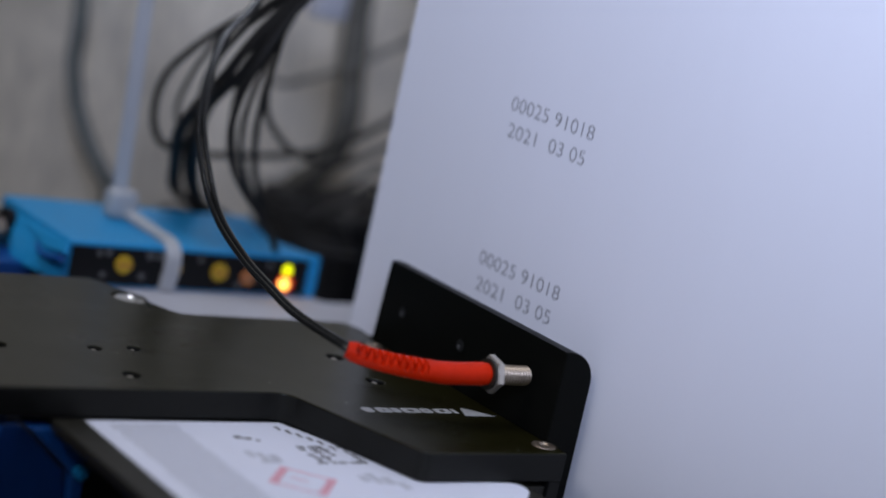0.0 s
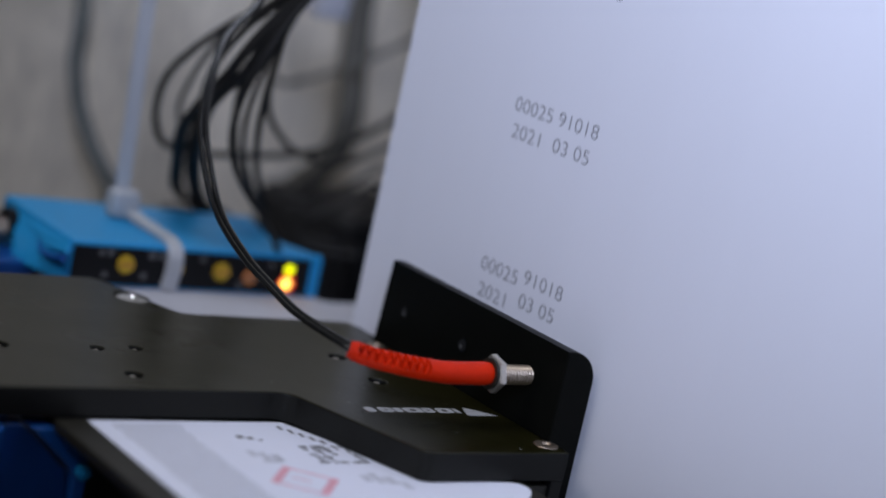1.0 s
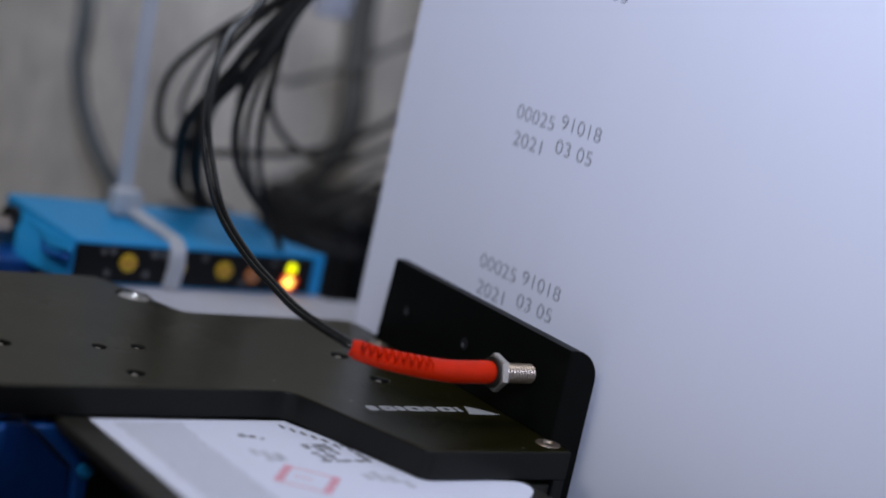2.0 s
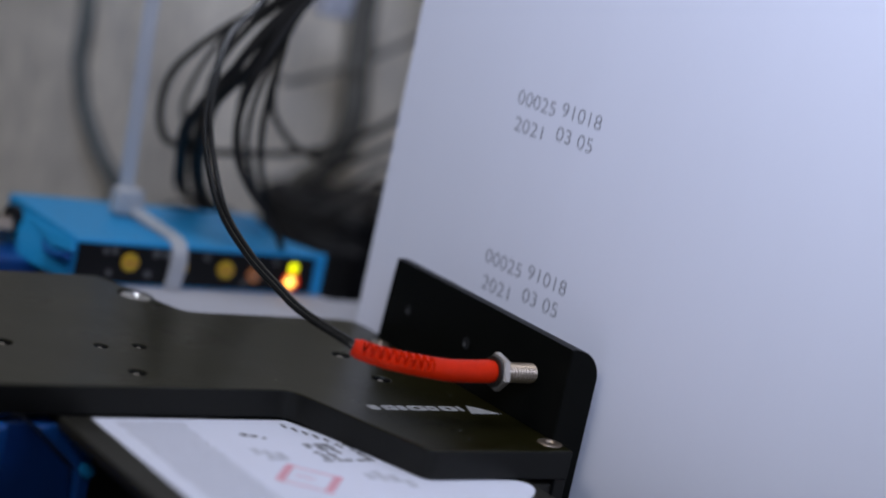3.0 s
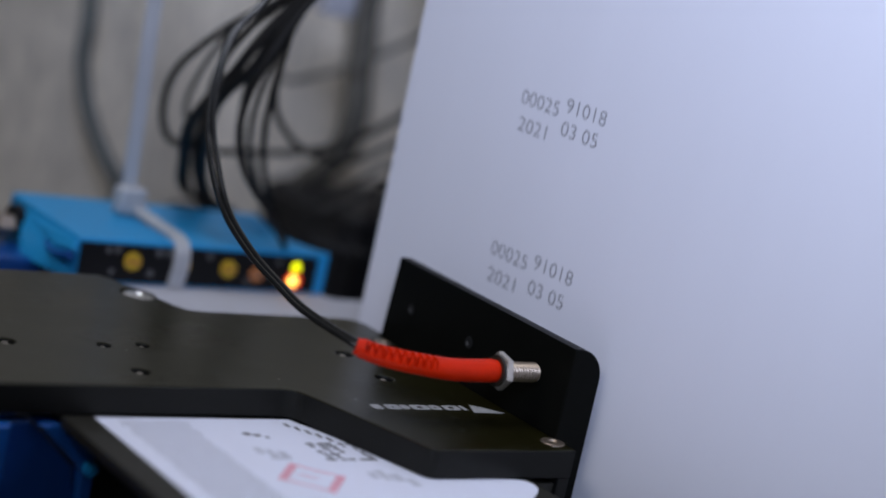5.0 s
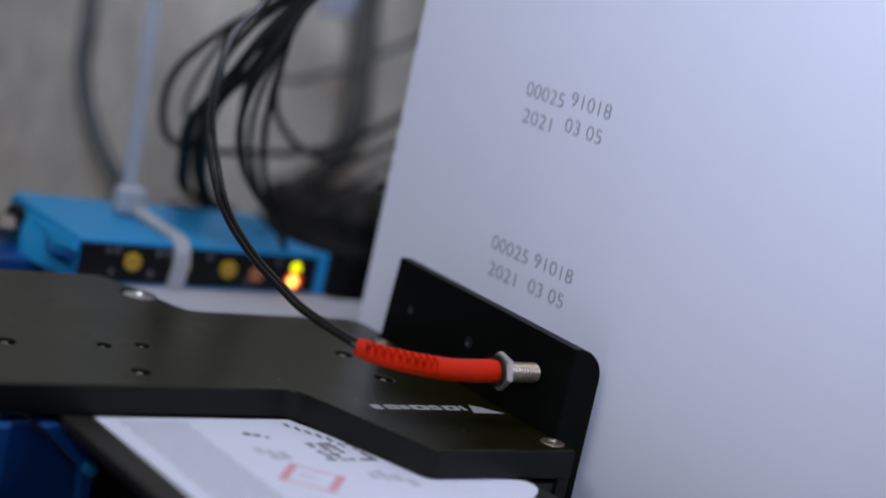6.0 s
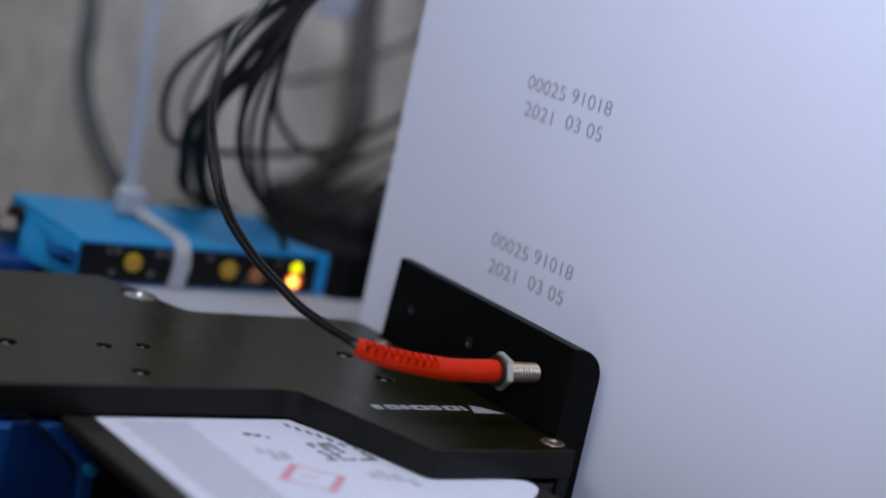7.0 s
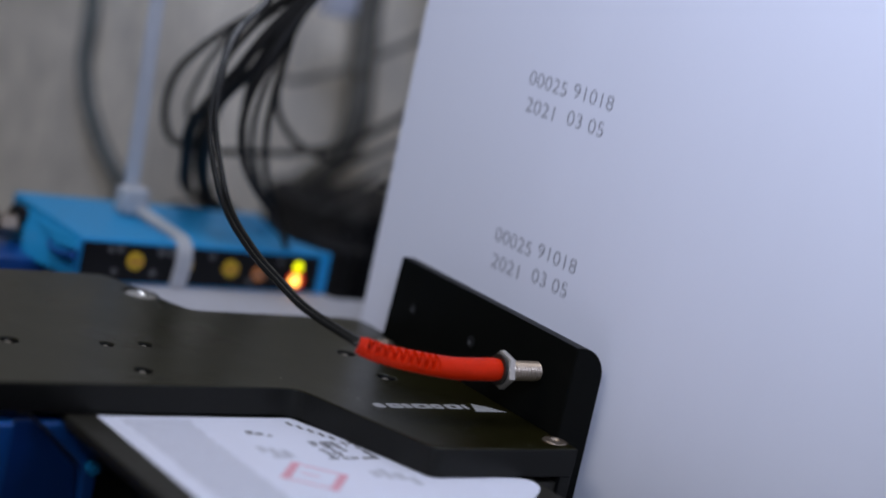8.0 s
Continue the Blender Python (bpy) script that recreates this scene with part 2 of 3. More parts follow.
# ---- hall and machine frame ----
def setting():
    for name, args, mat in (
        ("floor", (-1600, 1300, -1700, 1200, -1100, -1050), M_CONC),
        ("ceiling", (-1600, 1300, -1700, 1200, 2100, 2150), M_ROOM),
        ("wall_north", (-1600, 1300, 1200, 1250, -1050, 2100), M_ROOM),
        ("wall_south", (-1600, 1300, -1750, -1700, -1050, 2100), M_ROOM),
        ("wall_east", (1300, 1350, -1700, 1200, -1050, 2100), M_ROOM),
        ("wall_west", (-1650, -1600, -1700, 1200, -1050, 2100), M_ROOM),
    ):
        tagged(part(name, box(*args), mat), "plain grey hall " + name.split("_")[0], "hall", kind="structure")
    base = mesh_object("machine_base", sheet([(-600, -400), (4, -400), (4, 78), (690, 78), (690, 258), (-600, 258)], [], 990, 3, at_mm(0, 0, -60)), M_BASE)
    tagged(base, "dark grey painted machine base under the print head", "machine base", kind="structure")
    panel = part("back_panel", box(-40, 700, 260, 268, -1050, 600, 1), M_WALLP)
    tagged(panel, "grey mottled sheet metal machine panel behind the cables", "panel", kind="structure")
    shelf = mesh_object("shelf", sheet([(-49, 74), (60, 74), (60, 97.5), (22, 97.5), (20, 99), (20, 143), (-49, 143)], [], 3, 0.4, at_mm(0, 0, -7)), M_SHELF)
    part("shelf_upright", box(-48, 18, 139.5, 142.5, -60, -10, 0.4), M_SHELF, shelf)
    tagged(shelf, "pale grey painted metal shelf under the sensor amplifier", "shelf", kind="structure")


# ---- print head ----
def screw(parent, x, y, z, r, recess=0.5, turn=0, mat=None):
    """A socket screw sunk in its hole: head, and a hexagon socket in it."""
    prof = ((0.0, -0.42), (0.30, -0.42), (0.42, 0.0), (0.74, -0.06), (0.92, -0.2), (1.0, -0.5), (1.0, -1.2))
    bm, rings = bmesh.new(), []
    for share, dz in prof:
        rings.append([bm.verts.new(((x + r * share * math.cos(k * math.tau / 36 + turn)) * MM, (y + r * share * math.sin(k * math.tau / 36 + turn)) * MM, (z - recess + dz) * MM)) for k in range(36)] if share else [bm.verts.new((x * MM, y * MM, (z - recess + dz) * MM))])
    for k in range(36):
        bm.faces.new((rings[0][0], rings[1][k], rings[1][(k + 1) % 36]))
    for a, b in zip(rings[1:], rings[2:]):
        for k in range(36):
            bm.faces.new((a[k], b[k], b[(k + 1) % 36], a[(k + 1) % 36]))
    h = part("screw", bm, mat or M_STEEL, parent, "steel screw head", True)
    part("socket", disc(r * 0.2, 0.06, at_mm(x, y, z - recess - 0.41, 0, 0, turn), 6), M_HOLE, h)
    return h


def print_head():
    head = thing("print_head", "black anodised print head with steel screws and a white paper label", "print head", at=(-0.045, 0, -0.06))
    inv = Matrix.Translation((0.045, 0, 0.06))

    def under(ob):
        ob.data.transform(inv)
        return ob

    # the top plate, 5.8 mm thick, with a stepped outline
    back = rounded([(0.0, 46.2, 0), (1.5, 46.4, 0), (1.5, 57.1, 7), (-38, 57.3, 0)])
    for k in range(25):
        s = k / 24
        back.append((-40.5 - 11.5 * s, 57.6 + 24.4 * (s * s * (3 - 2 * s))))
    outline = rounded([(-170, 6.3, 0), (-44.3, 6.8, 5), (-33.0, -26, 3), (0.6, -26, 0.2), (0.6, -20.4, 0), (0, -20.4, 0)]) + back + rounded([(-56, 82.2, 0), (-170, 82.2, 0)])
    holes = [(-73.7, 30.9, 1.4), (-65.0, 31.6, 1.4), (-73.3, 15.2, 1.8), (-93.8, 31.4, 1.8), (-18.4, 30.6, 1.9), (-17.9, 15.2, 1.9), (-48.2, 68.2, 3.9), (-1.95, -21.4, 2.3), (-3.2, 39.2, 2.6)]
    plate = under(mesh_object("top_plate", sheet(outline, holes, 5.8, 0.35, Matrix.Identity(4)), M_PLATE, head))
    # upright faces take the copy that is darkened for shade
    plate.data.materials.append(M_EDGE_SHADE)
    for p in plate.data.polygons:
        if abs(p.normal.z) < 0.5:
            p.material_index = 1
    for x, y, r, rec, mat in ((-48.2, 68.2, 3.55, 0.05, M_STEEL), (-1.7, -21.4, 2.6, -0.25, M_THREAD), (-3.2, 39.2, 2.2, -0.45, M_THREAD)):
        s = screw(head, x, y, 0, r, rec, 20, mat)
        under(s)
        under(s.children[0])
    for x, y, r, _ in ((-73.7, 30.9, 1.2, 0), (-65.0, 31.6, 1.2, 0), (-73.3, 15.2, 1.55, 0), (-18.4, 30.6, 1.6, 0), (-17.9, 15.2, 1.6, 0), (-93.8, 31.4, 1.6, 0)):
        bore = under(part("bore", disc(r * 1.16, 4.6, at_mm(x, y, -5.6), 24), M_HOLE, head))
        under(part("set_screw", disc(r * 0.4, 0.3, at_mm(x - 0.05, y + 0.3, -0.7), 14, 0.12), M_NICKEL, bore, "", True))
    # body below: a flange and a narrower core
    under(part("flange", box(-92, -8.8, -95, 52, -8.2, -6.0, 0.5), M_BODY, head))
    under(part("front_leg", box(-2.2, 0.55, -25.9, -20.6, -40, -5.85, 0.25), M_EDGE_SHADE, head))
    under(part("front_web", box(-8.6, -2.25, -25.2, -20.6, -40, -7.1, 0.25), M_BODY, head))
    under(part("body", box(-78, -10, -92, 50, -59.8, -8.2, 2), M_BODY, head))
    # nose block towards the film, its film-side top edge rounded
    prof = [(0, -40), (0, 18.45)] + [(7.7 - 6.2 + 6.2 * math.sin(a * math.pi / 20), 18.45 - 6.2 + 6.2 * math.cos(a * math.pi / 20)) for a in range(11)] + [(7.7, -40)]
    stand = Matrix.Translation((0, -20 * MM, 0)) @ Matrix(((1, 0, 0, 0), (0, 0, -1, 0), (0, 1, 0, 0), (0, 0, 0, 1)))
    nose = sheet(prof, [], 63.8, 0.3, stand)
    for v in nose.vertices:                                # its far end leans outwards towards the foot
        if v.co.y > 0.04:
            v.co.y += (0.0184 - v.co.z) * 0.075
    under(mesh_object("nose_block", nose, M_NOSE, head, "glossy black nose block"))
    for y, z, r in ((35.5, 9.0, 1.5), (13.3, 8.9, 1.8)):
        ring = under(part("nose_screw", disc(r, 0.22, at_mm(0.02, y, z, 0, -90, 0), 24, 0.1), M_NOSE, head, "", True))
        under(part("socket", disc(r * 0.72, 0.06, at_mm(-0.19, y, z, 0, -90, 0), 20), M_HOLE, ring))
        # glint in the socket, put in as an off-centre grey disc
        under(part("screw_tip", disc(r * 0.26, 0.05, at_mm(-0.24, y + 0.35, z - 0.35, 0, -90, 0), 12), M_GREY, ring))
    # maker's mark: a wedge and a row of plain bars
    mark = under(part("maker_mark", box(-10.8, -9.9, -3.8, -1.2, 0.02, 0.06), M_WHITEINK, head, "pale printed maker's mark of plain shapes"))
    for x0, x1, r in ((-32.2, -29.9, 0), (-29.0, -25.7, 0.5), (-25.3, -23.6, 0), (-23.0, -18.8, 0.9), (-18.4, -16.0, 0.5), (-15.2, -11.4, 0.85)):
        c = 0.4
        shape = [(x0 + c, -3.8), (x1 - c, -3.8), (x1, -3.8 + c), (x1, -1.2 - c), (x1 - c, -1.2), (x0 + c, -1.2), (x0, -1.2 - c), (x0, -3.8 + c)]
        cut = [((x0 + x1) / 2, -2.5, r * 0.8)] if r else []
        under(mesh_object("mark_block", sheet(shape, cut, 0.04, 0.004, at_mm(0, 0, 0.06)), M_WHITEINK, mark))
    under(mesh_object("mark_wedge", sheet([(-9.4, -5.2), (-1.9, -5.3), (-5.2, -2.0), (-7.6, -0.6)], [], 0.04, 0.005, at_mm(0, 0, 0.06)), M_WHITEINK, mark))
    # paper label on the flange
    lab = [(-86, -88), (-52, -88), (-24, -48), (-16.6, -36.6), (-12.6, -33.0), (-10.9, -31.0), (-10.2, -29.2), (-10.3, -28.0), (-10.9, -26.9), (-12.2, -26.2), (-30, -24), (-45, 5.9), (-86, 5.9)]
    paper = under(mesh_object("paper_label", sheet(lab, [], 0.14, 0.02, at_mm(0, 0, -5.84)), M_LABEL, head, "white paper label with grey text bars and a red frame"))

    def bar(x0, x1, y0, y1, mat, name="text_bar"):
        under(part(name, box(x0, x1, y0, y1, -5.84, -5.815), mat, paper))

    rng = random.Random(4)
    for k in range(44):                                   # fine grey lines of text
        y = 4.0 - k * 1.1
        bar(-82.5 + rng.random() * 0.8, -68.0 - rng.random() * 0.9, y - 0.62, y, M_GREYINK)
    for x, y, w, h in ((-59.4, -1.6, 1.5, 1.5), (-57.6, -2.4, 1.5, 1.2), (-55.6, -3.6, 0.9, 0.8)):
        bar(x, x + w, y - h, y, M_DARKINK)
    for x, y, w, h in ((-61.5, -9.5, 1.5, 3), (-59.6, -10.5, 1.4, 3.8), (-57.6, -11.5, 1.8, 3.6), (-60.4, -14.2, 3.6, 1.2), (-44.5, -22.0, 1.8, 3), (-42.2, -21.0, 1.6, 5), (-40.2, -23.0, 2.2, 3.5), (-38.0, -25.5, 1.8, 3.5)):
        bar(x, x + w, y - h, y, M_GREYINK)
    for k in range(7):                                    # dark bars of a printed panel
        for j in range(5):
            if rng.random() < 0.86:
                bar(-48.9 + j * 2.2 + rng.random(), -48.9 + j * 2.2 + 1.4 + rng.random() * 0.9, -7.9 - k * 1.35, -6.9 - k * 1.35, M_DARKINK)
    for j in range(5):
        bar(-47.6 + j * 1.3, -46.8 + j * 1.3, 1.6 - j * 1.9, 3.6 - j * 1.9, M_DARKINK)
    for along, away, w, h in ((0, -4.5, 10.2, 1.6), (0, 4.5, 10.2, 1.6), (4.6, 0, 0.6, 8.0), (-4.6, 0, 0.6, 8.0), (0.3, 0.8, 0.5, 3.5)):
        bm = box(along - w / 2, along + w / 2, away - h / 2, away + h / 2, -0.012, 0.012)
        bmesh.ops.transform(bm, matrix=at_mm(-57.3, -24.5, -5.825, 0, 0, 48), verts=bm.verts)
        under(part("red_line", bm, M_REDINK, paper))
    return head


# ---- optical fibre sensor ----
def fibre_sensor():
    base = (0, -0.0117, 0.0109)
    s = thing("fibre_sensor", "threaded optical fibre sensor with red rubber boot and black fibres", "sensor", at=base)
    inv = Matrix.Translation([-c for c in base])
    Y, Z = -11.7, 11.0

    def under(ob):
        ob.data.transform(inv)
        return ob

    # fine-pitch thread
    pitch, line, n = 0.7, [Vector((-13.0 + 11.2 * k / 260, Y, Z - 0.1)) for k in range(261)], 260
    wave = lambda u, a: 2.02 - 0.24 * abs(2 * (((u * 11.2 / pitch) + a / math.tau) % 1.0) - 1) if u < 0.97 else 1.6
    under(mesh_object("threaded_barrel", sweep(line, wave, 28), M_THREAD, s, "steel threaded barrel"))
    nut = disc(3.8, 1.5, at_mm(-11.3, Y, Z, 0, 90, 0) @ pose(0, 0, 0, 0, 0, 12), 6, 0.18)
    under(part("hex_nut", nut, M_NICKEL, s, "nickel-plated hexagon nut"))
    under(part("washer", disc(3.1, 0.6, at_mm(-11.95, Y, Z, 0, 90, 0), 28, 0.1), M_BODY, s, "dark washer", True))
    path = [(-11.9, Y, Z), (-16, Y, 10.95), (-21.8, Y, 10.95), (-26, -11.4, 11.25), (-30.0, -10.9, 11.65), (-34.0, -9.7, 12.0), (-38.0, -8.0, 12.5), (-41.3, -6.0, 13.2)]

    def boot(u, a):
        r = 2.32 - 0.42 * u
        if u > 0.97:
            r -= 0.25
        if u < 0.03:
            r -= 0.15
        if 0.45 < u < 0.94 and 1.7 < a < 3.5:
            x = abs((((u - 0.45) / 0.052) % 1.0) - 0.5)
            if abs(x - 0.5 * (a - 1.7) / 1.8) < 0.14:
                r -= 1.0
        return r
    under(mesh_object("rubber_boot", sweep(glide(path, 40), boot, 64), M_RED, s, "red rubber strain-relief boot with slots"))
    run = [(-39.6, -7.0, 13.0), (-41.5, -5.8, 13.7), (-44.6, 8.0, 15.4), (-44.5, 19.9, 17.3), (-44.8, 31.4, 20.1), (-44.5, 45.1, 25.3), (-42.7, 57.1, 33.0), (-39.9, 67.0, 40.5), (-35.2, 75.6, 48.5), (-29.5, 82.3, 57.0), (-22.2, 85.0, 64.4), (-12, 92, 76), (6, 120, 96), (30, 175, 122), (45, 262, 140)]
    gap = (0.3, 0.42, 0.4, 0.38, 0.45, 0.62, 0.7, 0.6, 0.45) + (0.3,) * 6
    for side in (1, -1):                                  # two leads side by side, slightly twisted
        pts = [(x + 0.8 * g * side, y - 0.55 * g * side, z + (0.45 if i < 5 else 0.15) * side * g) for i, ((x, y, z), g) in enumerate(zip(run, gap))]
        under(mesh_object("fibre", sweep(glide(pts, 10), 0.62, 12), M_CABLE, s, "black fibre lead"))
    return s


# ---- sensor amplifier ----
def sensor_amplifier():
    base = (-0.014, 0.12, -0.007)
    a = thing("sensor_amplifier", "blue plastic sensor amplifier with black panel and lit lamps", "amplifier", at=base)
    inv = Matrix.Translation([-c for c in base])

    def under(ob):
        ob.data.transform(inv)
        return ob

    top = [(-48.5, 100), (18.9, 100), (19.3, 100.6), (19.3, 102.4), (18.1, 102.5), (16.2, 107.7), (14.5, 111.9), (14.5, 118.7), (13.5, 118), (18.8, 138), (-47.5, 141), (-48.8, 139.5)]
    under(mesh_object("housing", sheet(top, [], 10.5, 0.5, at_mm(0, 0, 3.6)), M_BLUE, a, "blue plastic housing"))
    under(part("cable_well", box(9, 19.1, 104, 138, -6.9, 0.2, 0.4), M_PANEL, a, "black cable entry"))
    cap = bmesh.new()                                     # the cap flares out towards its foot
    for p in ((-48.3, 100.4, 3.0), (-48.3, 134, 3.0), (-49.2, 133, 1.0), (-53.7, 118, -6.7), (-49.0, 100.4, -6.7), (-48.9, 100.4, 2.6), (-48.3, 134, -6.7), (-48.3, 100.4, -6.7)):
        cap.verts.new(Vector(p) * MM)
    bmesh.ops.convex_hull(cap, input=cap.verts[:])
    bmesh.ops.bevel(cap, geom=cap.edges[:], offset=0.3 * MM, segments=2, affect="EDGES")
    cap = under(part("end_cap", cap, M_BLUE, a, "", True))
    fin = bmesh.new()
    for p in [(-49.0, 130.1, 1.4), (-48.5, 100.2, 2.8), (-49.4, 100.2, 3.3), (-49.7, 98.3, 0.6), (-50.7, 98.4, 1.1), (-50.2, 107.9, -0.6), (-51.2, 108.0, -0.1), (-49.0, 112.4, 1.3), (-50.0, 112.4, 1.8)]:
        fin.verts.new(Vector(p) * MM)
    bmesh.ops.convex_hull(fin, input=fin.verts[:])
    under(part("fin", fin, M_BLUE, cap))
    hook = glide([(-50.7, 112.5, -0.8), (-51.3, 109.3, -1.8), (-51.3, 103.9, -1.6), (-50.7, 98.8, -0.5)], 6)
    under(mesh_object("latch", sweep(hook, lambda u, w: 0.4 + 0.55 * u, 12), M_NAVY, cap, "dark blue latch slot"))
    panel = under(part("front_panel", box(-47.9, 15.7, 99.55, 100.2, -6.2, 2.6, 0.15), M_PANEL, a, "black front panel"))
    for x, z, r, mat, name in ((-34.7, -1.1, 2.2, M_KNOB, "knob"), (-21.7, -1.4, 2.1, M_KNOB, "knob"), (-9.2, -1.5, 2.2, M_KNOB, "knob"), (-1.2, -2.4, 1.9, M_ORANGE, "button")):
        collar = under(part(name, disc(r, 1.1, at_mm(x, 99.6, z, 90, 0, 0), 32, 0.3), mat, a, "yellow dial" if name == "knob" else "orange button", True))
        under(part("slot", box(x - r * 0.75, x + r * 0.75, 98.42, 98.6, z - 0.3, z + 0.3), M_ORANGE if name == "knob" else M_GREY, collar))
    for x, z, r in ((-41, 1.2, 0.8), (-38.7, 1.4, 0.9), (-28, 1.3, 1.0), (-25.5, 1.2, 0.9), (-29.5, -3.8, 0.9), (-39.5, -3.9, 0.8), (-14.5, 1.2, 0.8), (-3.4, -4.6, 0.8), (4.6, 1.0, 0.7)):
        under(part("marking_dot", disc(r, 0.12, at_mm(x, 99.56, z, 90, 0, 0), 14), M_GREY, panel))
    for x, z, r, mat, name in ((9.6, 0.0, 1.3, M_LED_G, "green_lamp"), (9.3, -3.55, 1.4, M_LED_O, "orange_lamp")):
        b = disc(r, 0.9, at_mm(x, 99.6, z, 90, 0, 0), 24, 0.4)
        under(part(name, b, mat, a, "lit yellow-green lamp" if name == "green_lamp" else "lit orange lamp", True))
    # halo of the orange lamp, added as a glowing disc behind it
    under(part("lamp_bezel", disc(2.3, 0.25, at_mm(9.6, 99.57, -3.5, 90, 0, 0), 24), M_LED_HALO, a, "red halo of the orange lamp as a glowing disc"))
    return a


def plug():
    p = thing("connector_plug", "black cable connector with a steel nut beside the blue amplifier", "connector", at=(-0.058, 0.12, -0.007))
    inv = Matrix.Translation((0.058, -0.12, 0.007))
    for name, bm, mat in (
        ("shell", disc(3.7, 3.2, at_mm(-49.2, 131, -0.9, 0, -90, 0), 24, 0.6), M_PANEL),
        ("nut", disc(3.0, 4.5, at_mm(-52.4, 129, -2.0, 0, -90, 0), 6, 0.3), M_THREAD),
        ("foot", box(-95, -49.6, 114, 137, -60, -6.0, 1.0), M_NAVY_SHADE),
    ):
        part(name, bm, mat, p, "", True).data.transform(inv)
    lead = glide([(-56.9, 129, -2.0), (-75, 132, -2.0), (-95, 139, -3), (-110, 165, -5), (-115, 261, -20)], 8)
    mesh_object("lead", sweep(lead, 2.2, 12), M_CABLE, p).data.transform(inv)


# ---- cable ties ----
def cable_ties():
    t = thing("cable_tie", "natural white nylon cable tie round the blue amplifier", "cable tie", at=(-0.022, 0.118, -0.007))
    inv = Matrix.Translation((0.022, -0.118, 0.007))
    strap = glide([(-23.5, 127, 6.6), (-22.9, 122, 5.4), (-22.4, 116, 4.8), (-22.0, 110, 4.5), (-21.9, 104.5, 4.3), (-22.1, 101.2, 3.6), (-22.4, 99.0, 2.0), (-22.5, 98.4, -1.0), (-22.7, 98.5, -3.8), (-22.9, 98.7, -6.6)], 6)
    mesh_object("strap", ribbon(strap, (1, 0, 0), 3.9, 1.1), M_NYLON, t).data.transform(inv)
    part("lock", box(-28.4, -21.2, 122.5, 128, 4.0, 10.9, 1.5, 3), M_NYLON, t, "", True).data.transform(inv)
    tail = glide([(-25.4, 125, 9), (-26.0, 125, 14), (-27.0, 124.5, 30), (-28.4, 124.0, 52), (-29.0, 124.4, 75), (-29.5, 127, 100)], 6)
    mesh_object("tail", ribbon(tail, (1, -0.4, 0), 3.6, 1.1), M_NYLON, t).data.transform(inv)
    u = thing("cable_tie", "white nylon cable tie on the black cable bundle", "cable tie", at=(0.045, 0.17, 0.06))
    inv = Matrix.Translation((-0.045, -0.17, -0.06))
    part("lock", box(48, 58, 171, 178, 54, 66, 1.5), M_SHELF, u, "", True).data.transform(inv)
    tl = glide([(54, 175, 60), (50, 180, 68), (46, 190, 84), (45, 215, 110)], 6)
    mesh_object("tail", ribbon(tl, (1, -0.3, 0), 4, 1.1), M_NYLON, u).data.transform(inv)


# ---- cables ----
def cable(points, r, label="thin black cable in a hanging loop", mat=None, name="cable"):
    o = Vector(points[0])
    line = [p - o for p in glide(points, 8)]
    ob = mesh_object(name, sweep(line, r, 10), mat or M_SHEATH)
    ob.location = o * MM
    return tagged(ob, label, "cable", "cables behind the amplifier")


